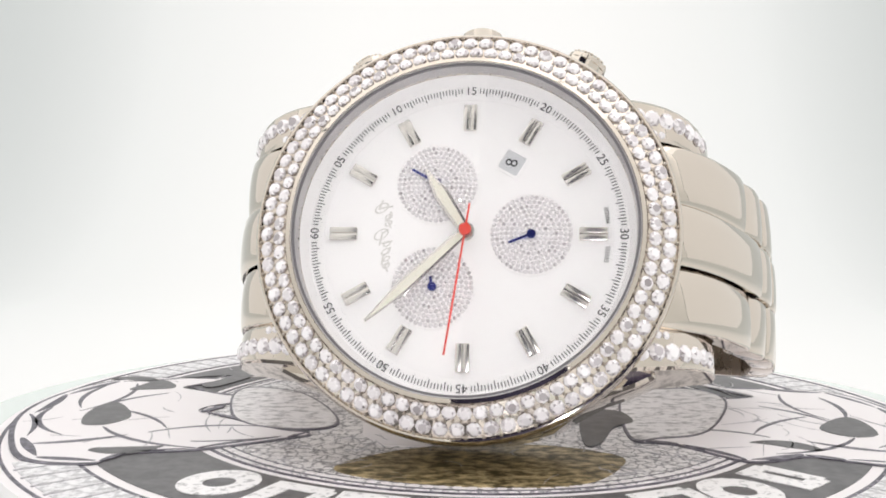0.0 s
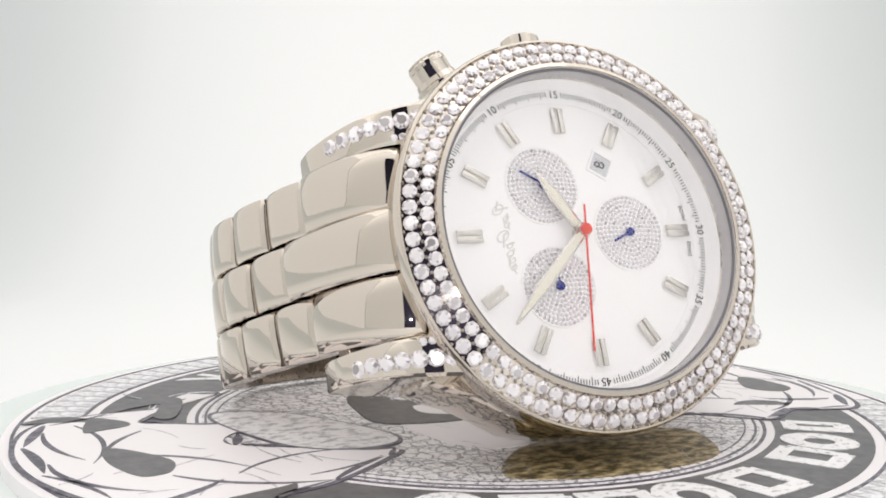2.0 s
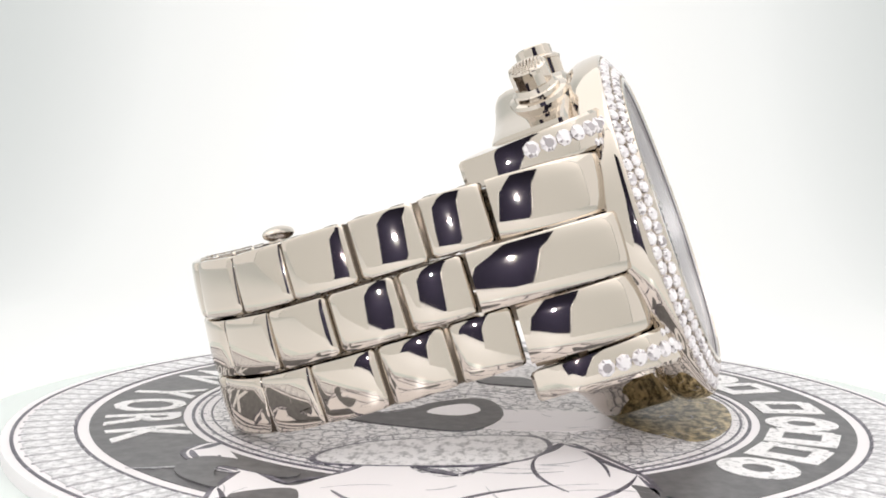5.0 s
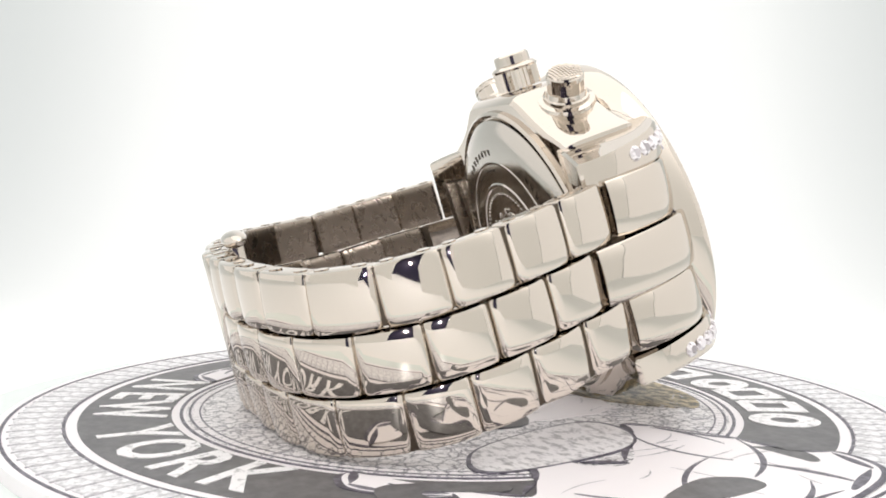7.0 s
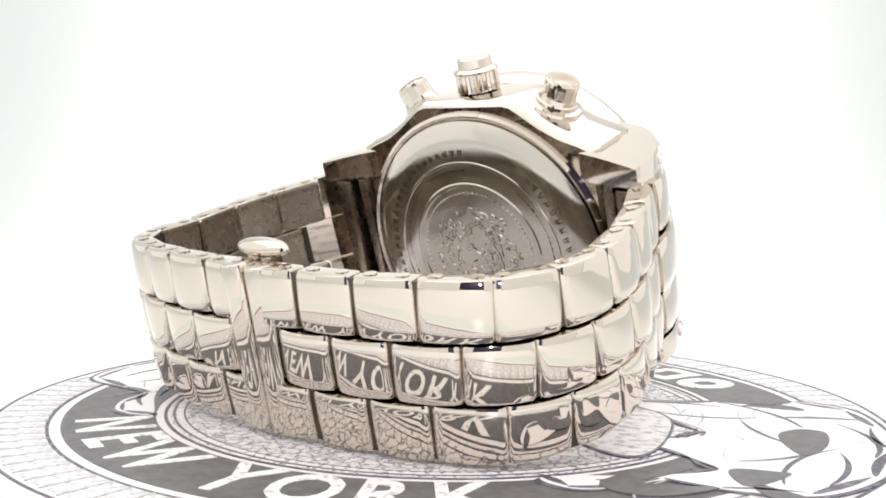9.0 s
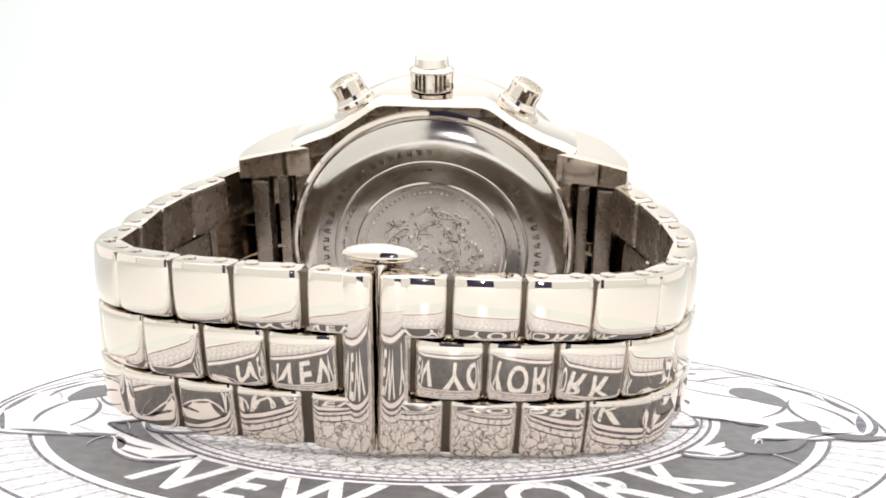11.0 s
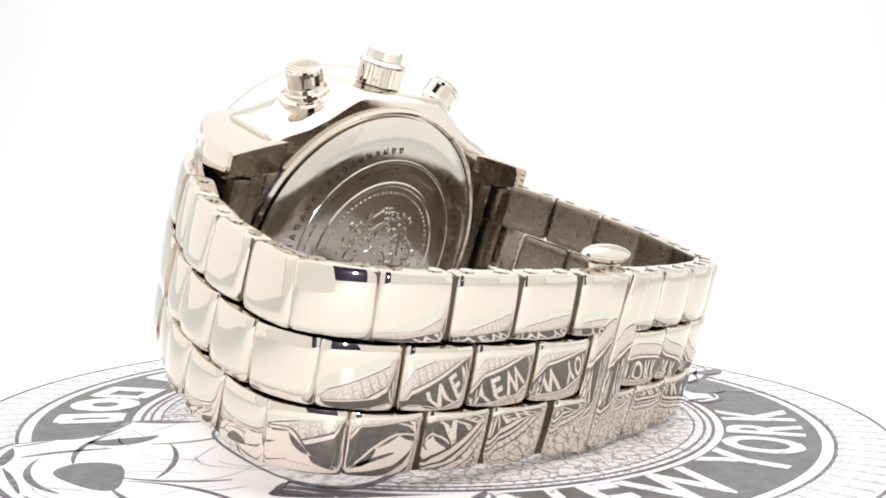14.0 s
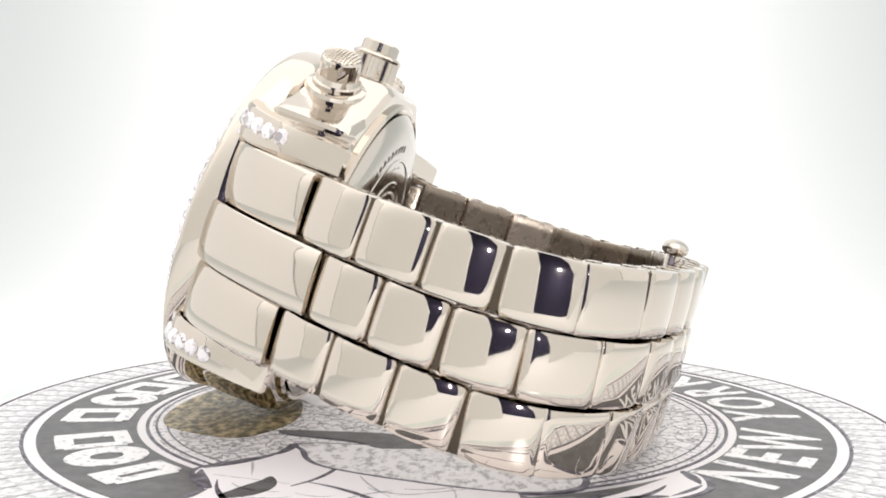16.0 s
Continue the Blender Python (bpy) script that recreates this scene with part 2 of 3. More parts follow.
GOLD_INK = ink_material("gold_leaf_ink", (0.06, 0.042, 0.014), (0.60, 0.47, 0.26), (520, 800, 500), 0.42, 0.64)
LEAF_INK = ink_material("feathered_leaf_ink", (0.40, 0.38, 0.39), (0.86, 0.83, 0.84), (520, 800, 500), 0.38, 0.52)
FAINT_INK = ink_material("faint_line_ink", (0.32, 0.31, 0.34), (0.62, 0.60, 0.62), 900, 0.4, 0.6)


def annulus(r0, r1, z0, z1, n=160):
    bm = bmesh.new()
    rings = []
    for r, z in ((r0, z0), (r0, z1), (r1, z1), (r1, z0)):
        rings.append([bm.verts.new((r * math.cos(2 * math.pi * k / n), r * math.sin(2 * math.pi * k / n), z)) for k in range(n)])
    for a, b in zip(rings, rings[1:] + rings[:1]):
        for k in range(n):
            bm.faces.new((a[k], a[(k + 1) % n], b[(k + 1) % n], b[k]))
    return bm


def disc(r, z0, z1, n=160):
    bm = lathe([(r, 0), (r, z1 - z0)], n)
    bm.transform(pose(0, 0, 0, 90))
    bm.transform(Matrix.Translation((0, 0, z0)))
    return bm


def blob(points, z0, z1, steps=6):
    """A smooth closed shape through a few points, in x, y."""
    n = len(points)
    out = []
    for i in range(n):
        p0, p1, p2, p3 = (Vector(points[(i + k) % n]) for k in (-1, 0, 1, 2))
        for s in range(steps):
            t = s / steps
            out.append(0.5 * (2 * p1 + (p2 - p0) * t + (2 * p0 - 5 * p1 + 4 * p2 - p3) * t * t + (3 * p1 - p0 - 3 * p2 + p3) * t ** 3))
    bm = bmesh.new()
    f = bm.faces.new([bm.verts.new((p.x, p.y, z0)) for p in out])
    ext = bmesh.ops.extrude_face_region(bm, geom=[f])
    bmesh.ops.translate(bm, vec=(0, 0, z1 - z0), verts=[v for v in ext["geom"] if isinstance(v, bmesh.types.BMVert)])
    bmesh.ops.triangulate(bm, faces=[f for f in bm.faces if len(f.verts) > 4])
    return bm


def turntable():
    top = thing("turntable", "round white display turntable with a printed grey and white emblem", "turntable")
    CM = Matrix.Translation(C) @ Matrix.Diagonal((GROW, GROW, 1, 1))
    DRAWN = CM @ Matrix.Translation((-1.8, 1.8, 0))
    part("base_plate", disc(66, -12.0, -2.0), PLATE, top, "pale greenish glass base plate", CM)
    part("plate", disc(57.6, -2.6, -0.35), PAPER, top, "white round printed plate", CM)
    part("rim_line", annulus(56.2, 56.6, -0.4, -0.27), LINE_INK, top, "thin dark printed rim line", CM)
    part("dark_ring", annulus(37.0, 48.0, -0.4, -0.26), RING_INK, top, "dark grey printed ring", CM)
    part("ring_line", annulus(49.3, 49.7, -0.4, -0.27), LINE_INK, top, m=CM)
    part("ring_line", annulus(35.6, 36.0, -0.4, -0.25), LINE_INK, top, m=CM)
    part("scale_field", disc(35.2, -0.4, -0.28), SCALES, top, "grey printed scale pattern field", CM)
    # gem cells of the outer ring
    cell = mesh_of("gem_cell", box(2.6, 5.6, 0.12, 0.0), GEM_INK, smooth=False)
    edge = mesh_of("cell_line", box(0.3, 6.2, 0.12), FAINT_INK, smooth=False)
    n = 104
    for k in range(n):
        a = 360 * k / n
        deg = (a + 180) % 360 - 180
        if deg > 158 or deg < -150 or -22 < deg < 14:
            continue
        piece("gem_cell", cell, top, CM @ pose(0, 0, 0, 0, 0, a) @ pose(52.6, 0, -0.30, 0, 0, -90))
        piece("cell_line", edge, top, CM @ pose(0, 0, 0, 0, 0, a + 180 / n) @ pose(52.6, 0, -0.29, 0, 0, -90))
    # the words at the back of the emblem; the name at the front is plain blocks
    for ch, a in zip("NEWYORK", (51.5, 62.5, 74, 92, 103, 113.5, 124)):
        bm = letters(ch, 17.0, 0.05, 0.34)
        bm.transform(pose(0, 0, 0, -90))
        bm.transform(pose(0, 0, 0, 0, 0, a) @ pose(42.3, 0, -0.21, 0, 0, 90) @ Matrix.Diagonal((0.56, 0.74, 1, 1)))
        part("printed_letter", bm, LETTER_INK, top, m=CM)
    for a, w in ((-43, 4), (-53.4, 7.5), (-64.3, 6.5), (-82, 7), (-94.3, 7.5), (-105, 7), (-116, 6.5), (-127, 7.5)):
        if w == 7.5:
            bm = annulus(1.5, 3.8, 0, 0.1, 24)
            bm.transform(Matrix.Diagonal((1.15, 1, 1, 1)))
        else:
            bm = join(box(8.0, 2.2, 0.1, at=(0, -w * 0.30, 0.05)), box(2.0, w * 0.75, 0.1, at=(3.1, w * 0.12, 0.056)), box(1.8, w * 0.75, 0.1, at=(-3.1, w * 0.12, 0.056)), box(6.6, 1.7, 0.1, at=(0, w * 0.46, 0.059)))
        part("printed_block", bm, LETTER_INK, top, m=CM @ pose(0, 0, 0, 0, 0, a) @ pose(42.0, 0, -0.25))
    # gold leaf patch and the white scrolling shapes at both sides
    part("gold_patch", blob([(-13, -30), (-6, -34.3), (4, -35.6), (12, -34), (16.5, -28), (17, -23), (9, -19), (-2, -20), (-9, -24)], -0.3, -0.2), GOLD_INK, top, "brownish gold printed patch", DRAWN)
    left = [(-25, 23), (-29, 25), (-33, 22), (-36, 17), (-42, 17), (-50, 14), (-54, 4), (-54, -8), (-50, -20), (-45, -28), (-38, -29), (-36, -25), (-29, -23), (-20, -17.5), (-18, -15), (-25, -11), (-33, -5), (-31, 0), (-25, 1), (-24, 3.5), (-30, 5), (-36, 8), (-39, 11), (-33, 17)]
    right = [(28, 25), (33, 26), (37, 22), (39, 16), (45, 15), (53, 13), (56.5, 3), (56, -9), (52, -19), (47, -25), (42, -24), (38, -22), (31, -24.5), (25, -18), (20.5, -16.5), (27, -14), (27, -9), (34, 0), (33, 6), (38, 8), (41, 10), (36, 17)]
    for pts in (left, right):
        mid = Vector((sum(p[0] for p in pts) / len(pts), sum(p[1] for p in pts) / len(pts)))
        part("scroll_outline", blob([tuple(mid + (Vector(p) - mid) * 1.03) for p in pts], -0.3, -0.17), LINE_INK, top, m=DRAWN)
        part("scroll", blob(pts, -0.3, -0.13), PAPER, top, "white printed scrolling shape", DRAWN)
    part("ink_shape", blob([(-6, 14), (-5, 8), (0, 2), (-9, 1), (-11, 8)], -0.3, -0.22, 2), RING_INK, top, m=DRAWN)
    part("scroll", blob([(-8, 12), (-5, 1), (-2, -2), (0, -18), (-9, -20), (-12, -8)], -0.3, -0.2, 2), PAPER, top, m=DRAWN)
    # dark and feathered shapes drawn into the scrolls
    for pts in ([(-45.9, -12.6), (-47.2, -6.4), (-46.3, -0.5), (-44.0, -2.1), (-41.0, -8.4), (-42.0, -12.4), (-43.9, -13.6)], [(46.0, -9.6), (50.9, -3.4), (52.9, -5.0), (52.2, -12.5), (48.2, -13.9)],
                [(17.0, -3.1), (21.9, -1.1), (23.1, -7.4), (20.1, -10.6), (17.3, -18.9), (15.4, -19.0)], [(-9.3, 12.9), (-4.8, 6.5), (2.1, 2.8), (5.9, -3.6), (-3.4, -7.2), (-12.8, -4.2), (-12.6, 3.5)],
                [(-44.1, 15.4), (-41.0, 12.3), (-40.8, 9.6), (-44.6, 8.4), (-46.5, 8.6)], [(-41.5, 17.5), (-38.5, 22.5), (-34.5, 24.5), (-30.5, 22.0), (-34.5, 11.5), (-37.0, 12.5), (-34.0, 19.5), (-37.0, 19.5)]):
        part("ink_shape", blob(pts, -0.3, -0.06, 4), RING_INK, top, "dark grey printed shape")
    for pts in ([(-30.7, 5.2), (-29.0, 11.0), (-21.4, 7.0), (-15.4, -6.0), (-15.4, -12.5), (-21.6, -13.4), (-27.5, -8.4)], [(23.8, 6.0), (29.5, 13.5), (36.5, 13.5), (38.0, 5.2), (31.5, -11.5), (25.0, -15.5), (21.5, -15.0)]):
        mid = Vector((sum(p[0] for p in pts) / len(pts), sum(p[1] for p in pts) / len(pts)))
        part("leaf_outline", blob([tuple(mid + (Vector(p) - mid) * 1.05) for p in pts], -0.3, -0.095, 5), LINE_INK, top)
        part("leaf", blob(pts, -0.3, -0.085, 5), LEAF_INK, top, "grey feathered printed leaf")
    part("scroll", blob([(-4.5, 2.8), (-0.5, 1.5), (2.0, -2.0), (-2.0, -4.0), (-5.5, -1.5)], -0.3, -0.05, 4), PAPER, top, "white printed eye shape")
    # drawn lines inside the scrolls: folds and feathering
    random.seed(21)
    def stroke(x, y, a, length, bend, width):
        pts, half = [], []
        for i in range(7):
            t = i / 6
            ang = radians(a + bend * (t - 0.5))
            w = width * math.sin(math.pi * (0.12 + 0.84 * t))
            pts.append((x - math.sin(ang) * w, y + math.cos(ang) * w))
            half.append((x + math.sin(ang) * w, y - math.cos(ang) * w))
            x, y = x + math.cos(ang) * length / 6, y + math.sin(ang) * length / 6
        return blob(pts + half[::-1], -0.2, -0.1, 3)
    marks = [(-50, 10, -80, 14, 40, 0.35), (-46, 12, -100, 18, -50, 0.3), (-52, -4, -60, 16, 60, 0.4), (-44, -4, -50, 14, -40, 0.3), (-40, 6, -120, 12, 40, 0.3), (-42, -14, -30, 16, 50, 0.35), (-36, -16, 10, 14, -60, 0.25), (-30, -20, 20, 10, 30, 0.2), (-47, -22, 30, 10, 30, 0.5), (-30, 21, -130, 8, 40, 0.3),
             (50, 9, -100, 14, -40, 0.35), (45, 11, -80, 16, 50, 0.3), (53, -6, -120, 14, -60, 0.4), (44, -3, -130, 14, 40, 0.3), (40, 3, -60, 12, -40, 0.3), (46, -14, -150, 14, -50, 0.35), (36, -14, 170, 12, 60, 0.25), (48, -20, 150, 9, -30, 0.5), (33, 22, -50, 8, -40, 0.3)]
    for q in marks:
        part("ink_stroke", stroke(*q), LINE_INK, top, m=DRAWN)
    for x, y, a in ((-44, 14, 170), (-40, -24, 20), (40, -20, 160)):
        part("ink_shape", stroke(x, y, a, 8, 70, 1.5), RING_INK, top, m=DRAWN)
    def inside(p, poly):
        hit = False
        for (x0, y0), (x1, y1) in zip(poly, poly[1:] + poly[:1]):
            if (y0 > p[1]) != (y1 > p[1]) and p[0] < (x1 - x0) * (p[1] - y0) / (y1 - y0) + x0:
                hit = not hit
        return hit
    random.seed(33)
    for poly in (left, right):
        fine, dark = [], []
        for k in range(150):
            x, y = random.uniform(-56, 58), random.uniform(-30, 28)
            if not inside((x, y), poly):
                continue
            flow = 90 + 55 * math.sin(x * 0.17) + 35 * math.cos(y * 0.21)
            fine.append(stroke(x, y, flow + random.uniform(-18, 18), random.uniform(3.0, 9.0), random.uniform(-70, 70), random.uniform(0.06, 0.14)))
        for a, b in zip(poly, poly[1:]):
            mx, my = (a[0] + b[0]) / 2, (a[1] + b[1]) / 2
            dark.append(stroke(a[0] * 0.985, a[1] * 0.985, math.degrees(math.atan2(b[1] - a[1], b[0] - a[0])), 0.9 * math.hypot(b[0] - a[0], b[1] - a[1]), random.uniform(-30, 30), random.uniform(0.25, 0.7)))
        tagged(part("fine_stroke", join(*fine), FAINT_INK, top, "fine drawn ink strokes", DRAWN), kind="stuff")
        tagged(part("edge_stroke", join(*dark), LINE_INK, top, "bold drawn edge strokes", DRAWN), kind="stuff")
    lace = []
    for k in range(150):
        r, a = 33 * math.sqrt(random.random()), random.uniform(0, 360)
        x, y = C.x + r * math.cos(radians(a)), C.y + r * math.sin(radians(a))
        lace.append(stroke(x, y, a + random.choice((0, 90)) + random.uniform(-40, 40), random.uniform(1.5, 5.0), random.uniform(-120, 120), random.uniform(0.06, 0.2)))
    bm = join(*lace)
    tagged(part("lace_stroke", bm, FAINT_INK, top, "lacy drawn ink strokes", pose(0, 0, -0.1)), kind="stuff")
    # braided cord rings round the inner field
    part("ring_line", annulus(34.6, 34.9, -0.4, -0.24), LINE_INK, top, m=CM)
    part("ring_line", annulus(33.4, 33.6, -0.4, -0.24), LINE_INK, top, m=CM)
    bead = mesh_of("cord_bead", disc(0.52, 0, 0.1, 8), PAPER, smooth=False)
    for k in range(150):
        piece("cord_bead", bead, top, CM @ pose(0, 0, 0, 0, 0, 2.4 * k) @ pose(34.1, 0, -0.33))
    return top


TABLE = turntable()

# ---------- the watch ----------
WATCH = thing("wristwatch", "steel chronograph wristwatch with white dial and stone-set bezel on its side", "watch")
CASE = pose(1.3, -24.2, 24.35, 0, 0, -7.0) @ pose(0, 0, 0, -20.0) @ pose(0, 0, 0, 0, -1.05)


def radial(deg, r, y=0.0):
    """A pose on the dial: deg clockwise from the crown side as seen from the front; local z points outward."""
    return pose(0, 0, 0, 0, deg, 0) @ pose(0, y, r)


def case_outline():
    half = [(0, 22.3), (7.0, 22.3), (8.2, 22.0), (9.6, 21.1), (12.6, 19.0), (15.5, 17.4), (18.5, 16.3), (20.4, 15.4), (20.6, 13.0), (20.6, 6.0)]
    low = [(20.6, -6.0), (20.6, -13.0), (20.4, -15.4), (18.5, -16.3), (15.5, -17.4), (12.6, -19.0), (9.6, -20.9), (5.0, -22.0), (0, -22.3)]
    right = half + low
    return right + [(-x, z) for x, z in reversed(right) if x > 0.01]


def case_body():
    pts = case_outline()
    n = len(pts)
    bm = bmesh.new()
    rings = []
    for y, inset in ((1.5, 0.6), (1.9, 0.15), (2.6, 0.0), (9.4, 0.0), (10.5, 0.3), (11.2, 1.0)):
        rings.append([bm.verts.new((x * (1 - inset / math.hypot(x, z)), y, z * (1 - inset / math.hypot(x, z)))) for x, z in pts])
    for a, b in zip(rings, rings[1:]):
        for i in range(n):
            bm.faces.new((a[i], a[(i + 1) % n], b[(i + 1) % n], b[i]))
    bm.faces.new(rings[0])
    bm.faces.new(rings[-1][::-1])
    return bm


LUG = ((16.8, -2.0), (18.5, -1.8), (20.2, -1.35), (21.8, -0.6), (23.3, 0.55), (24.6, 2.1), (25.7, 4.0), (26.6, 6.2), (27.2, 8.2), (27.5, 9.6))


def lug_front(x):
    """How far back the lug's front face lies at x."""
    for (x0, y0), (x1, y1) in zip(LUG, LUG[1:]):
        if x <= x1:
            return y0 + (y1 - y0) * (x - x0) / (x1 - x0)
    return LUG[-1][1]


def lug_outer(x):
    return 15.3 - 0.08 * (x - 16.5) - 0.005 * (x - 16.5) ** 2


def lug_bm(sx, sz):
    """A lug that bends back and tapers, with rounded edges."""
    bm = bmesh.new()
    rings = []
    for x, y0 in LUG:
        y1 = 10.9 + 0.26 * (x - 16.5)
        if x > 27.4:
            y1 -= 0.5
        zi, zo = 10.55, lug_outer(x)
        e = 0.35
        ring = [(y0 + e, zi), (y1 - e, zi), (y1, zi + e), (y1, zo - e), (y1 - e, zo), (y0 + e, zo), (y0, zo - e), (y0, zi + e)]
        rings.append([bm.verts.new((sx * x, y, sz * z)) for y, z in ring])
    for a, b in zip(rings, rings[1:]):
        for i in range(8):
            bm.faces.new((a[i], a[(i + 1) % 8], b[(i + 1) % 8], b[i]))
    bm.faces.new(rings[0])
    bm.faces.new(rings[-1][::-1])
    return bm


part("case_body", case_body(), STEEL, WATCH, "polished steel case middle", CASE)
bezel = part("bezel", lathe([(20.9, 2.6), (21.9, 2.0), (22.7, 1.2), (23.05, 0.3), (23.2, -0.8), (23.22, -1.9), (23.1, -2.6), (22.95, -2.8), (22.75, -2.82), (22.6, -2.6), (19.45, -4.15), (19.3, -4.5), (18.85, -4.62), (18.62, -4.0), (18.4, -2.0), (18.05, -0.1), (18.05, 2.6)], 128, True), STEEL, WATCH, "polished steel bezel set with two rows of clear stones", CASE)
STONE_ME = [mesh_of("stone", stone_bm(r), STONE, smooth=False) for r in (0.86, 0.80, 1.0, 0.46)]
random.seed(4)
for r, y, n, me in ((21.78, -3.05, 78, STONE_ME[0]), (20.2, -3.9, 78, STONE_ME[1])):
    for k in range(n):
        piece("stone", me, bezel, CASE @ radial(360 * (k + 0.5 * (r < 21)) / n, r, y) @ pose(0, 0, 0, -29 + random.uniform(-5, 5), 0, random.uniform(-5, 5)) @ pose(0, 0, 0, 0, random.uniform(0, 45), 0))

prongs = bmesh.new()
for r, y, n in ((22.56, -2.74, 78), (20.98, -3.52, 156), (19.48, -4.32, 78)):
    for k in range(n):
        b = bmesh.new()
        bmesh.ops.create_icosphere(b, subdivisions=1, radius=0.2)
        b.transform(CASE @ radial(360 * (k + 0.5) / n, r, y))
        me = bpy.data.meshes.new("tmp")
        b.to_mesh(me)
        b.free()
        prongs.from_mesh(me)
        bpy.data.meshes.remove(me)
tagged(part("prong_setting", prongs, SATIN, bezel, "tiny steel prongs between the stones"), kind="stuff")
part("inner_wall", lathe([(18.74, -4.45), (18.55, -3.9), (18.42, -2.1), (18.5, -2.1), (18.64, -3.9), (18.84, -4.45)], 96, True), LIP, WATCH, "satin sloping inner wall round the dial", CASE)
part("crystal", lathe([(0.0, -4.1), (12, -4.1), (18.7, -4.0), (18.7, -3.4), (0.0, -3.4)], 96), CRYSTAL, WATCH, "clear flat watch crystal", CASE).visible_shadow = False
part("gasket", lathe([(18.42, -4.24), (18.8, -4.30), (18.8, -4.12), (18.42, -4.12)], 96, True), GASKET, WATCH, "thin dark gasket ring", CASE)
dial = part("dial", lathe([(18.0, 0.0), (18.0, 0.8)], 96), WHITE_DIAL, WATCH, "white mother-of-pearl dial", CASE)
flange = part("flange", lathe([(16.1, -0.12), (17.72, -0.35), (18.44, -2.1), (18.46, -2.0), (17.95, -0.02), (16.1, -0.02)], 128, True), WHITE_DIAL, WATCH, "", CASE)

# minute track: fine strokes and numerals
bm = bmesh.new()
for k in range(300):
    if min(k % 25, 25 - k % 25) < 3:
        continue
    long = 0.9 if k % 5 == 0 else 0.6
    b = box(0.10, 0.02, long)
    b.transform(radial(360 * k / 300 - 90, 17.65 - long / 2 - 0.2, -0.36))
    me = bpy.data.meshes.new("tmp")
    b.to_mesh(me)
    b.free()
    bm.from_mesh(me)
    bpy.data.meshes.remove(me)
tagged(part("minute_track", bm, BLACK, dial, "fine dark minute strokes", CASE, False), kind="stuff")
for k in range(12):
    part("numeral", letters("%02d" % (5 * k if k else 60), 1.35), BLACK, dial, m=CASE @ radial(30 * k - 90, 17.1, -0.38), smooth=False)
for word, deg in (("SWISS", 90 + 8.3), ("MADE", 90 - 8.3)):
    part("small_word", letters(word, 0.72), BLACK, dial, m=CASE @ radial(deg, 15.5, -0.06) @ pose(0, 0, 0, 0, 180, 0), smooth=False)

marker = mesh_of("hour_marker", join(box(0.62, 0.5, 3.1, 0.08, (-0.42, 0, 0)), box(0.62, 0.5, 3.1, 0.08, (0.42, 0, 0)), box(0.3, 0.3, 3.1, 0, (0, 0.08, 0))), MARKER)
for k in range(12):
    piece("hour_marker", marker, dial, CASE @ radial(30 * k, 13.84, -0.3))

# subdials: pavé plates with a thin rim and a blue pointer
for sx, sz, r, deg, length in ((7.1, 0, 4.6, 247, 3.0), (-3.5, 5.9, 4.6, 300, 3.6), (-3.6, -6.05, 4.6, 350, 1.5)):
    S = CASE @ pose(sx, -0.05, sz)
    sub = part("subdial", lathe([(0, 0.0), (r, 0.0), (r, -0.12), (r + 0.14, -0.12), (r + 0.14, 0.1), (0, 0.1)], 48), WHITE_DIAL, WATCH, "round subdial paved with tiny clear stones", S)
    bm = bmesh.new()
    rows = int(r / 0.52)
    for i in range(rows):
        rr = r - 0.32 - i * 0.52
        m = max(1, int(2 * math.pi * rr / 0.55))
        for k in range(m):
            b = stone_bm(0.27)
            b.transform(pose(0, 0, 0, 0, 360 * (k + 0.5 * (i % 2)) / m) @ pose(0, -0.05, rr, random.uniform(-20, 20), random.uniform(0, 45), random.uniform(-20, 20)))
            me = bpy.data.meshes.new("tmp")
            b.to_mesh(me)
            b.free()
            bm.from_mesh(me)
            bpy.data.meshes.remove(me)
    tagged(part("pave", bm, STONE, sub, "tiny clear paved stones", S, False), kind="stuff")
    part("pointer", join(box(0.28, 0.08, length, 0.03, (0, -0.45, length / 2 - 0.3)), lathe([(0.5, -0.5), (0.5, -0.1)], 20)), BLUE, sub, "short blue pointer", S @ pose(0, 0, 0, 0, deg))

# date window
dw = part("date_window", join(box(3.0, 0.12, 0.3, 0, (0, 0, 1.35)), box(3.0, 0.12, 0.3, 0, (0, 0, -1.35)), box(0.3, 0.12, 2.4, 0, (-1.35, 0, 0)), box(0.3, 0.12, 2.4, 0, (1.35, 0, 0))), WHITE_DIAL, WATCH, "square date window showing the figure 8", CASE @ radial(30, 9.7, -0.1))
part("date_disc", box(2.5, 0.05, 2.5, 0, (0, 0, 0)), material("date_disc_paint", (0.62, 0.62, 0.64), 0.5), dw, m=CASE @ radial(30, 9.7, -0.04))
part("date_figure", letters("8", 2.0), BLACK, dw, m=CASE @ radial(30, 9.7, -0.09) @ pose(0, 0, 0, 0, -107, 0), smooth=False)

# brand script on the dial: plain grey stroke shapes
strokes = []
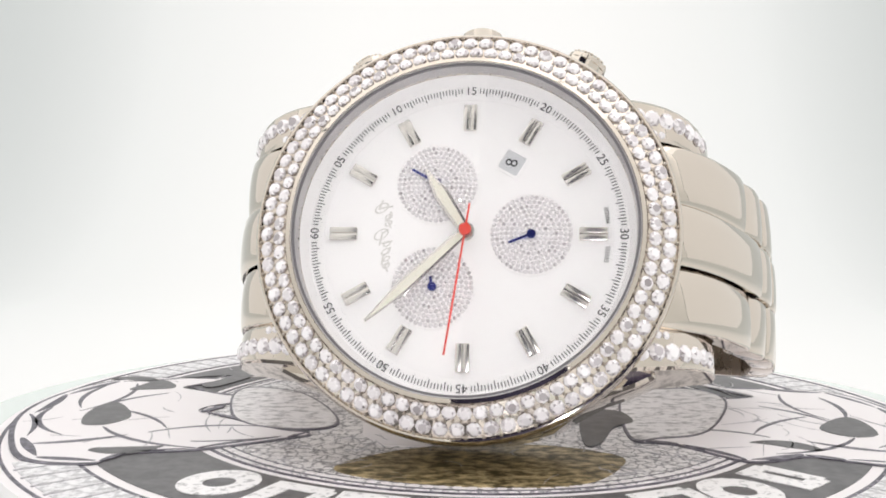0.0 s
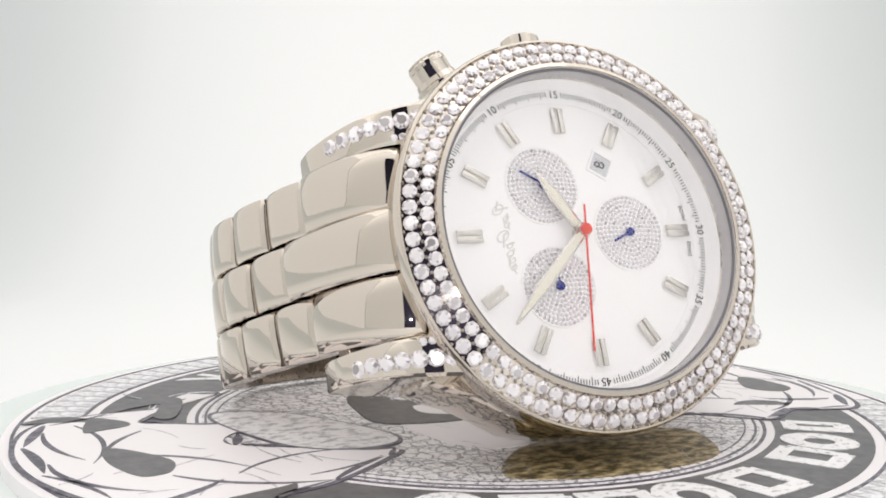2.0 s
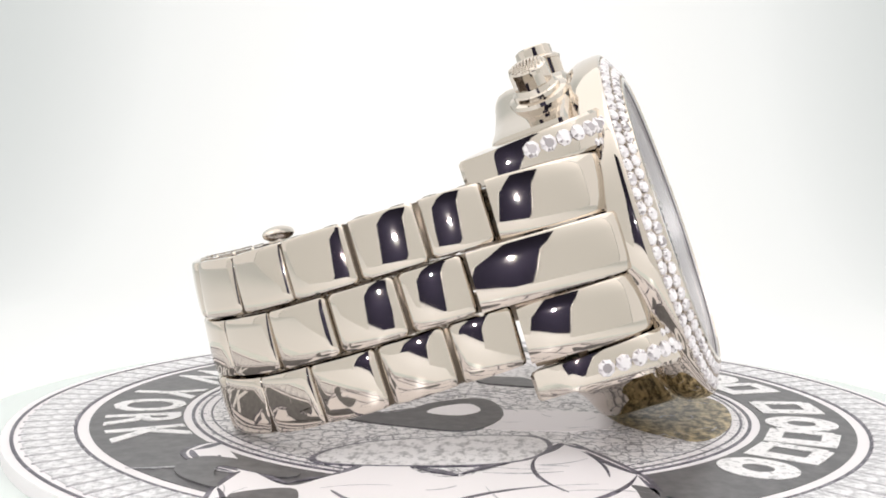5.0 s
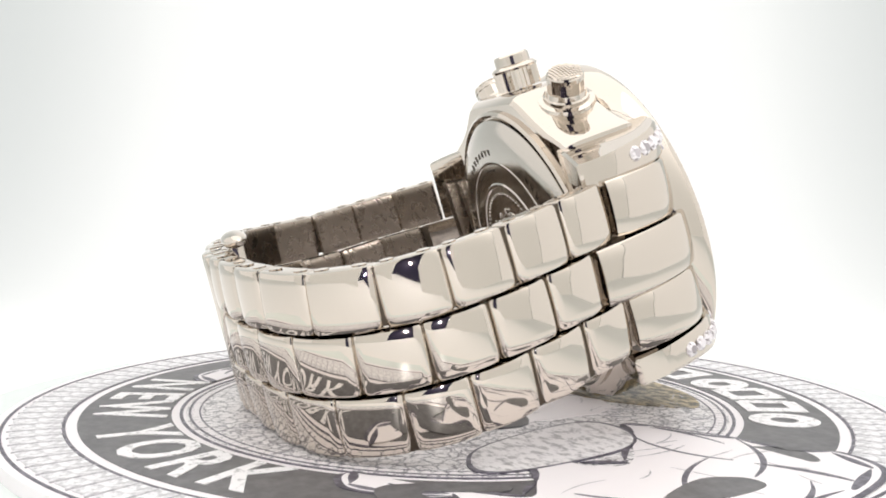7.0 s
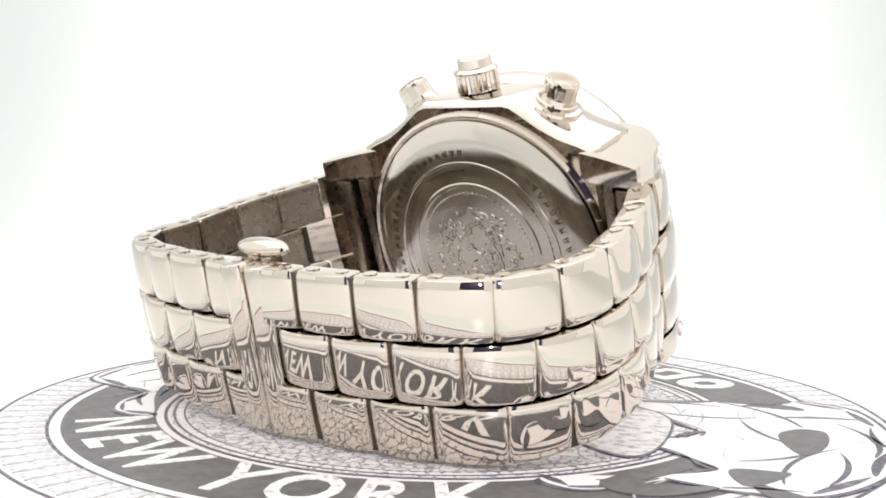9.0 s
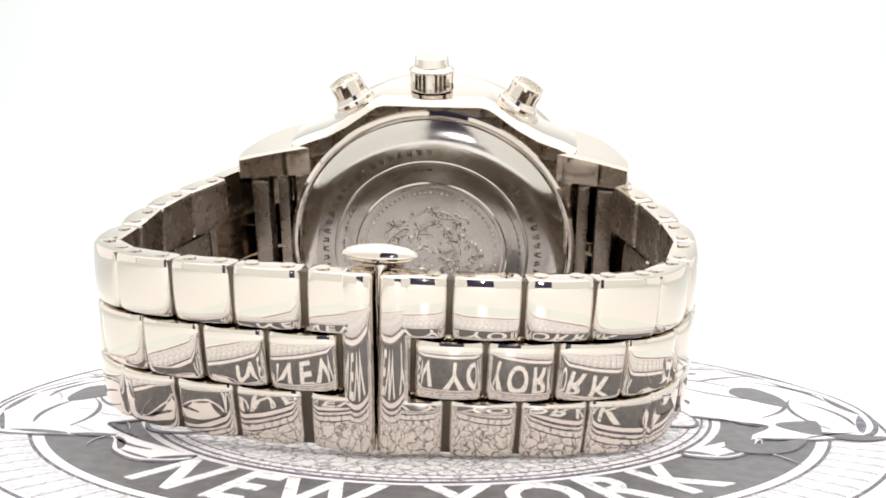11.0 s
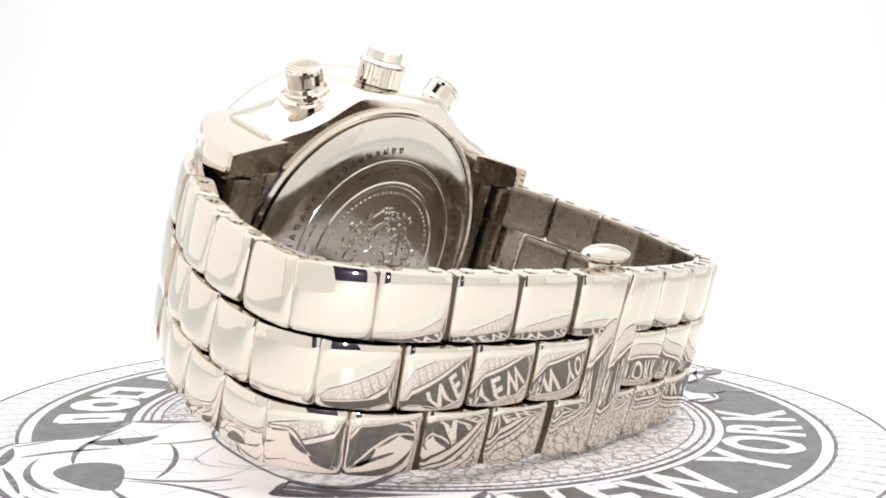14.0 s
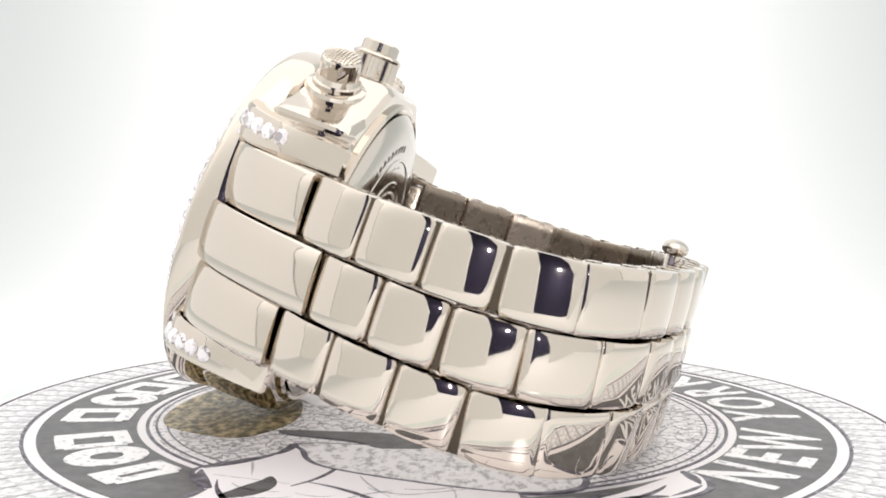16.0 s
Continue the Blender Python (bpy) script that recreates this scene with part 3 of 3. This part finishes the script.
for x, z, a, length in ((-0.6, 3.6, 20, 1.6), (0.1, 3.3, 80, 1.8), (0.5, 2.4, 15, 1.1), (0.2, 1.8, 60, 0.8), (0.5, 1.2, -20, 0.9), (0.1, 0.5, 50, 0.9), (-0.4, -0.4, 10, 2.0), (0.3, -0.8, 75, 1.6), (0.6, -1.7, 20, 1.0), (0.2, -2.2, 55, 0.9), (-0.1, -2.8, 5, 1.7), (0.4, -3.3, 45, 0.9), (0.4, -3.9, -25, 0.9)):
    strokes.append(box(0.2, 0.03, length * 0.8, 0, (0, 0, 0)))
    strokes[-1].transform(pose(x, 0.001 * len(strokes), z, 0, a, 0))
for i, (x, z, r) in enumerate(((-0.5, 3.2, 0.75), (0.35, 2.2, 0.42), (0.35, 1.4, 0.42), (-0.4, 0.1, 0.8), (0.3, -1.0, 0.42), (0.2, -1.9, 0.5), (0.35, -2.7, 0.4), (0.35, -3.5, 0.42))):
    loop = annulus(r - 0.18, r, -0.01, 0.01, 20)
    loop.transform(pose(x, 0.02 + 0.001 * i, z, 90, 0, 0) @ pose(0, 0, 0, 0, 0, 35) @ Matrix.Diagonal((1.2, 0.7, 1, 1)))
    strokes.append(loop)
part("script_mark", join(*strokes), GREY_PRINT, dial, "plain grey script mark", CASE @ pose(-9.2, -0.03, -0.1))


def hand(length, w0, w1, tail, y, label, deg, name):
    def outline(k, cut):
        return [(-w0 / 2 * k, -tail + cut), (w0 / 2 * k, -tail + cut), (w1 / 2 * k, length * 0.62), (0.14 * k, length - cut), (-0.14 * k, length - cut), (-w1 / 2 * k, length * 0.62)]
    bm = join(prism(outline(1.0, 0.0), y - 0.12, y + 0.06, 0.03), lathe([(0.95, y - 0.14), (0.95, y + 0.08)], 24))
    ob = part(name, bm, MARKER, WATCH, label, CASE @ pose(0, 0, 0, 0, deg))
    part("inlay", prism(outline(0.62, 0.9), y - 0.15, y - 0.1), IVORY, ob, "ivory inlay", CASE @ pose(0, 0, 0, 0, deg))
    return ob


hand(8.6, 1.2, 1.7, 0.6, -1.1, "short steel hour hand with ivory inlay", -33, "hour_hand")
hand(14.7, 1.1, 1.6, 0.8, -1.5, "long steel minute hand with ivory inlay", 226, "minute_hand")
part("second_hand", join(box(0.22, 0.1, 17.0, 0.02, (0, -2.0, 5.5)), lathe([(0.66, -2.3), (0.66, -1.8)], 24)), RED, WATCH, "thin red sweep second hand", CASE @ pose(0, 0, 0, 0, 187.5))
part("hand_hub", lathe([(0.7, -1.9), (0.7, 0)], 24), STEEL, WATCH, "", CASE)

# lugs, each with a strip of stones that follows its bend
for sx in (-1, 1):
    for sz in (-1, 1):
        lug = part("lug", lug_bm(sx, sz), STEEL, WATCH, "polished curved lug with a strip of stones", CASE)
        for low, size, step, end in ((0.58, 2, 1.72, 26.4), (0.12, 3, 0.94, 21.6)):
            x = 18.6
            while x < end:
                tilt = math.atan2(lug_front(x + 0.3) - lug_front(x - 0.3), 0.6)
                z = 10.75 + (lug_outer(x) - 10.95) * low
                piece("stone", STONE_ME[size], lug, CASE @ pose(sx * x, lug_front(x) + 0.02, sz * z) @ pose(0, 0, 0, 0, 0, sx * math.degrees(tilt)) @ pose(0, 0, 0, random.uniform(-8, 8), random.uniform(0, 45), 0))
                x += step * math.cos(tilt)

# case back with its ring of beads
back = part("case_back", lathe([(0, 13.3), (10.2, 13.3), (10.4, 13.45), (10.8, 13.45), (11.0, 13.3), (16.6, 13.2), (18.6, 12.6), (19.6, 11.9), (19.7, 10.5), (0, 10.5)], 96), BACK, WATCH, "round engraved steel case back", CASE)

def on_back(deg, r, y):
    """On the case back, facing backwards; deg from the crown side."""
    return CASE @ pose(0, 0, 0, 0, deg, 0) @ pose(0, y, r)


def scattered(items):
    bm = bmesh.new()
    for b in items:
        me = bpy.data.meshes.new("tmp")
        b.to_mesh(me)
        b.free()
        bm.from_mesh(me)
        bpy.data.meshes.remove(me)
    return bm


def lump(rx, ry, rz, m):
    b = bmesh.new()
    bmesh.ops.create_icosphere(b, subdivisions=1, radius=1)
    b.transform(m @ Matrix.Diagonal((rx, ry, rz, 1)))
    return b


random.seed(8)
tagged(part("bead_ring", scattered([lump(0.22, 0.22, 0.22, on_back(360 * k / 76, 9.4, 13.3)) for k in range(76)]), BACK, back, "ring of tiny raised beads"), kind="stuff")
swirls = [lump(random.uniform(0.25, 0.8), 0.28, random.uniform(0.16, 0.4), on_back(random.uniform(0, 360), 7.6 * math.sqrt(random.random()), 13.3) @ pose(0, 0, 0, 0, random.uniform(0, 180), 0)) for k in range(170)]
for k in range(26):
    a, r, turn = random.uniform(0, 360), random.uniform(1.5, 6.5), random.choice((-1, 1))
    for q in range(9):
        swirls.append(lump(0.42, 0.24, 0.2, on_back(a + turn * q * 3.2 * 6 / max(r, 2.5), r + 0.13 * q, 13.3) @ pose(0, 0, 0, 0, -turn * 20, 0)))
tagged(part("relief", scattered(swirls), BACK, back, "raised coin-like relief"), kind="stuff")
part("back_ring", lathe([(13.6, 13.2), (13.75, 13.36), (14.0, 13.36), (14.15, 13.2)], 96, True), BACK, back, "", CASE)
strokes = []
for r, h, step in ((15.4, 1.1, 5.2), (12.6, 0.8, 4.6)):
    a = 0.0
    while a < 360:
        if int(a / 46) % 4 != 3:
            for dx in (0.0, 1.5):
                b = box(0.16, 0.06, h * random.uniform(0.6, 1.1))
                b.transform(on_back(a + dx, r, 13.28 if r < 12 else 13.24) @ pose(0, 0, 0, 0, random.uniform(-25, 25), 0))
                strokes.append(b)
            b = box(0.8, 0.06, 0.16)
            b.transform(on_back(a + 0.8, r + random.uniform(-0.3, 0.3), 13.28 if r < 12 else 13.24))
            strokes.append(b)
        a += step
tagged(part("engraving", scattered(strokes), DARK_STEEL, back, "rings of engraved strokes"), kind="stuff")
part("back_rim", lathe([(20.4, 10.6), (20.75, 11.1), (20.75, 11.6), (20.3, 11.9), (19.9, 11.7), (19.9, 10.6)], 96, True), STEEL, WATCH, "", CASE)

# crown and pushers
def fluted(r, z0, z1, n=28):
    bm = bmesh.new()
    a, b = [], []
    for k in range(2 * n):
        rr = r if k % 2 else r * 0.93
        c, s = rr * math.cos(math.pi * k / n), rr * math.sin(math.pi * k / n)
        a.append(bm.verts.new((c, s, z0)))
        b.append(bm.verts.new((c, s, z1)))
    for k in range(2 * n):
        j = (k + 1) % (2 * n)
        bm.faces.new((a[k], a[j], b[j], b[k]))
    bm.faces.new(a[::-1])
    bm.faces.new(b)
    return bm


def turned(profile, n=40):
    bm = lathe([(r, z) for r, z in profile], n)
    bm.transform(pose(0, 0, 0, 90))
    return bm


CROWN = CASE @ pose(0.5, 5.7, -0.1)
part("crown", join(turned([(1.8, 21.0), (1.8, 22.8)]), fluted(3.1, 22.6, 25.2), turned([(3.2, 25.2), (3.3, 25.5), (2.9, 25.9), (2.5, 26.0), (2.45, 27.2), (2.2, 27.4), (0, 27.4)])), STEEL, WATCH, "fluted polished steel crown", CROWN)
for side in (-1, 1):
    P = CASE @ pose(side * 11.5, 5.1, 19.7) @ pose(0, 0, 0, 0, side * 27) @ Matrix.Diagonal((1.16, 1.16, 0.92, 1))
    push = part("pusher", turned([(2.0, -5.5), (1.85, -3.0), (1.9, -1.6), (2.3, -1.0), (3.1, -0.75), (3.3, -0.3), (3.15, 0.3), (2.6, 0.5), (2.55, 1.0), (2.35, 1.2), (2.2, 1.9)]), STEEL, WATCH, "screw-down polished steel pusher", P)
    part("gasket", turned([(2.3, -1.15), (3.3, -1.05), (3.5, -0.85), (3.5, -0.62), (3.2, -0.45), (2.4, -0.45)]), BLACK, push, "black gasket ring", P)
    part("pusher_cap", join(fluted(2.12, 1.6, 3.9, 12), turned([(2.1, 3.6), (2.08, 4.15), (1.85, 4.5), (1.0, 4.82), (0, 4.9)])), STEEL, push, "knurled cap", P)
    knurl = []
    for u in range(-5, 6):
        for v in range(-5, 6):
            r = math.hypot(u, v) * 0.36
            if r < 1.85:
                b = box(0.27, 0.27, 0.22, 0.06)
                b.transform(P @ pose(u * 0.36, v * 0.36, 4.95 - 0.14 * r * r) @ pose(0, 0, 0, 0, 0, 45))
                knurl.append(b)
    tagged(part("knurling", join(*knurl), STEEL, push, "fine cross-cut knurling"), kind="stuff")

# ---------- bracelet ----------
# joints of the outer rows, from the lug by the twelve to the lug by the six
JOINTS = [(-25.65, -6.81, 30.4), (-27.7, 0.37, 28.1), (-29.14, 7.92, 25.65), (-29.23, 15.53, 23.3), (-26.43, 22.44, 21.2), (-21.41, 28.86, 20.0), (-13.4, 31.79, 19.75), (-5.67, 32.42, 19.75), (2.13, 32.35, 19.9), (9.9, 31.47, 20.2),
          (17.86, 30.09, 20.4), (25.79, 28.02, 20.65), (32.99, 24.96, 21.0), (40.06, 21.11, 21.6), (44.72, 14.15, 22.7), (43.55, 6.38, 24.4), (42.11, -0.57, 26.6), (39.17, -7.37, 28.8), (34.75, -13.42, 30.9)]
SLIT = 9
SLOPE = math.atan(0.265)
UP = Vector((0, math.sin(SLOPE), math.cos(SLOPE)))


def joint(u):
    """The middle of the upper row's outer face at joint u."""
    pts = [Vector(p) for p in JOINTS]
    pts = [2 * pts[0] - pts[1]] + pts + [2 * pts[-1] - pts[-2]]
    i = min(max(int(u), 0), len(JOINTS) - 2)
    t = u - i
    p0, p1, p2, p3 = pts[i:i + 4]
    q = 0.5 * (2 * p1 + (p2 - p0) * t + (2 * p0 - 5 * p1 + 4 * p2 - p3) * t * t + (3 * p1 - p0 - 3 * p2 + p3) * t ** 3)
    return q - UP * 3.3


def frame_between(a, b, up=UP):
    """x from b back to a, -y outward, z across the bracelet; at the middle of the two."""
    x = (a - b).normalized()
    up = (up - x * up.dot(x)).normalized()
    m = Matrix((x, up.cross(x), up)).transposed().to_4x4()
    m.translation = (a + b) / 2
    return m


def link_bm(length, width, thick=2.9, crown=0.56, edge=0.36):
    """A link with a slightly domed outer face and rounded edges."""
    def section(inset):
        L, pts = length / 2 - inset, []
        r = edge
        for k in range(13):
            x = -L + r + (2 * L - 2 * r) * k / 12
            pts.append((x, -crown * (1 - (x / (L)) ** 2) + inset))
        for k in range(1, 4):
            a = math.pi / 2 * k / 3
            pts.append((L - r + r * math.sin(a), inset + r - r * math.cos(a)))
        pts += [(L, thick - 0.3 - inset), (L - 0.3, thick - inset), (-L + 0.3, thick - inset), (-L, thick - 0.3 - inset)]
        for k in range(3, 0, -1):
            a = math.pi / 2 * k / 3
            pts.append((-L + r - r * math.sin(a), inset + r - r * math.cos(a)))
        return pts
    bm = bmesh.new()
    h = width / 2
    rings = []
    for z, inset in ((-h, edge), (-h + 0.10, 0.13), (-h + edge, 0), (-h * 0.6, 0), (-h * 0.3, 0), (0, 0), (h * 0.3, 0), (h * 0.6, 0), (h - edge, 0), (h - 0.10, 0.13), (h, edge)):
        fall = 0.16 * (z / h) ** 2 if width < 10 else 0.0
        rings.append([bm.verts.new((x, y + (fall if y < 1 else 0), z)) for x, y in section(inset)])
    n = len(rings[0])
    for a, b in zip(rings, rings[1:]):
        for i in range(n):
            bm.faces.new((a[i], a[(i + 1) % n], b[(i + 1) % n], b[i]))
    bm.faces.new(rings[0])
    bm.faces.new(rings[-1][::-1])
    return bm


ROWS = (0.0, -7.0, -14.0)
LEAN = {ROWS[0]: pose(0, 0.1, 0, -2.8), ROWS[1]: pose(0, -0.1, 0, 0), ROWS[2]: pose(0, 0.1, 0, 3.0)}


def pin_heads(bm):
    """Two pin heads in the edge of an upper link."""
    for x in (-1.9, 1.9):
        b = lathe([(0.0, -0.02), (0.35, -0.02), (0.4, 0.06), (0.72, 0.06), (0.75, -0.1)], 16)
        b.transform(pose(x, 1.45, 3.42, 90, 0, 0) @ pose(0, 0, 0, 0, 0, 180))
        bm = join(bm, b)
    return bm


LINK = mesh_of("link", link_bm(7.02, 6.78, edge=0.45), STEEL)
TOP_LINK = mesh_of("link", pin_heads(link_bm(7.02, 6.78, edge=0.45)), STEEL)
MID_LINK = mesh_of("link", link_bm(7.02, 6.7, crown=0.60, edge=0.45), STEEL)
# inner faces get the brushed steel with the inside shade in its colour
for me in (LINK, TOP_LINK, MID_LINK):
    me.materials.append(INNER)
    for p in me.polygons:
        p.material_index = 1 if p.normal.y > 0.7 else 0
random.seed(11)


def slack():
    return pose(0, random.uniform(0.0, 0.12), 0, random.uniform(-0.6, 0.6), random.uniform(-0.4, 0.4), random.uniform(-0.8, 0.8))


for k in range(len(JOINTS) - 1):
    if k not in (SLIT - 1, SLIT):
        for z, me in ((ROWS[0], TOP_LINK), (ROWS[2], LINK)):
            piece("link", me, WATCH, frame_between(joint(k) + UP * z, joint(k + 1) + UP * z) @ pose(0, 0.52, 0) @ LEAN[z] @ slack() @ Matrix.Diagonal(((joint(k) - joint(k + 1)).length / 7.46, 1, 1, 1)))
    if k != SLIT - 1 and k != len(JOINTS) - 2:
        piece("link", MID_LINK, WATCH, frame_between(joint(k + 0.5) + UP * ROWS[1], joint(k + 1.5) + UP * ROWS[1]) @ pose(0, 0.47, 0) @ LEAN[ROWS[1]] @ slack() @ Matrix.Diagonal(((joint(k + 0.5) - joint(k + 1.5)).length / 7.46, 1, 1, 1)))

# connecting pieces in the link gaps, coloured dark to stand for the gaps' shade
PIN = mesh_of("shaded_connector", box(2.2, 1.3, 6.3, 0.15), DARK_STEEL)
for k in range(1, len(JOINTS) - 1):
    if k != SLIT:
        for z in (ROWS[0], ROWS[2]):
            piece("shaded_connector", PIN, WATCH, frame_between(joint(k - 0.2) + UP * z, joint(k + 0.2) + UP * z) @ pose(0, 1.75, 0))
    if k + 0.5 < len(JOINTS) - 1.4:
        piece("shaded_connector", PIN, WATCH, frame_between(joint(k + 0.3) + UP * ROWS[1], joint(k + 0.7) + UP * ROWS[1]) @ pose(0, 1.75, 0))

# the two clasp halves: outer links joined by a bar beside the slit
for k, side in ((SLIT - 1, 1), (SLIT, -1)):
    m = frame_between(joint(k), joint(k + 1)) @ pose(0, 0.4, 0)
    bar = link_bm(3.5, 20.8)
    bar.transform(pose(-side * 1.9, 0, ROWS[1]))
    pieces = [bar]
    for z in (ROWS[0], ROWS[2]):
        b = link_bm(7.02, 6.78, edge=0.45)
        b.transform(pose(0, 0.03, z) @ LEAN[z])
        pieces.append(b if z else pin_heads(b))
    part("clasp_half", join(*pieces), STEEL, WATCH, "polished folding clasp half", m)
m = frame_between(joint(SLIT - 0.5), joint(SLIT + 0.5))
bm = bmesh.new()
bmesh.ops.create_uvsphere(bm, u_segments=24, v_segments=12, radius=1)
bm.transform(Matrix.Diagonal((4.2, 1.7, 1.15, 1)))
part("clasp_button", join(bm, box(4.2, 1.8, 17.0, 0.4, (0, 0, -8.6))), STEEL, WATCH, "oval polished clasp button", m @ pose(-0.2, 4.3, 4.4))

# bars between the lugs, behind the end links
for side in (-1, 1):
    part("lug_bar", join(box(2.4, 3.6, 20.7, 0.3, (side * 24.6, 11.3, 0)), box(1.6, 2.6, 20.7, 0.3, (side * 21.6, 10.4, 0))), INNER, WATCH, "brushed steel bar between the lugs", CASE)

# end links between the lugs
for side in (-1, 1):
    last = 0 if side < 0 else len(JOINTS) - 1
    for z, zc in ((ROWS[0], 7.0), (ROWS[1], 0.0), (ROWS[2], -7.0)):
        u = last if zc else last - side * 0.5
        far = joint(u) + UP * z
        near = CASE @ Vector((side * 20.9, -0.5 if zc else -1.1, zc))
        bend = CASE @ Vector((side * 27.0, 1.5 if zc else 0.7, zc))
        up = (CASE.to_3x3() @ Vector((0, 0, 1)) + UP).normalized()
        # a smooth strip from the case over the bend to the first joint
        rings = []
        steps = 12
        sec = [(-3.38, 0.32), (-3.1, 0.09), (-1.6, -0.08), (0.0, -0.14), (1.6, -0.08), (3.1, 0.09), (3.38, 0.32), (3.38, 2.5), (-3.38, 2.5)]
        sec = [(a, b - (0.25 if not zc else 0.0)) for a, b in sec]
        bm = bmesh.new()
        for i in range(steps + 1):
            t = i / steps
            p = near * (1 - t) ** 2 + bend * 2 * t * (1 - t) + far * t * t
            d = ((bend - near) * (1 - t) + (far - bend) * t).normalized()
            inward = (up.cross(d) if side > 0 else d.cross(up)).normalized()
            shrink = 0.0 if 0 < i < steps else 0.2
            rings.append([bm.verts.new(p + up * a * (1 - shrink * 0.1) + inward * (b + (shrink if b < 1 else 0))) for a, b in sec])
        for a, b in zip(rings, rings[1:]):
            for i in range(9):
                bm.faces.new((a[i], a[(i + 1) % 9], b[(i + 1) % 9], b[i]))
        bm.faces.new(rings[0])
        bm.faces.new(rings[-1][::-1])
        part("end_link", bm, STEEL, WATCH, "solid polished end link")


def motions():
    rows = [(t, pose(0, 0, 0, 0, 0, a)) for t, a in TURN]
    walk(TABLE, rows)
    walk(WATCH, rows)


motions()
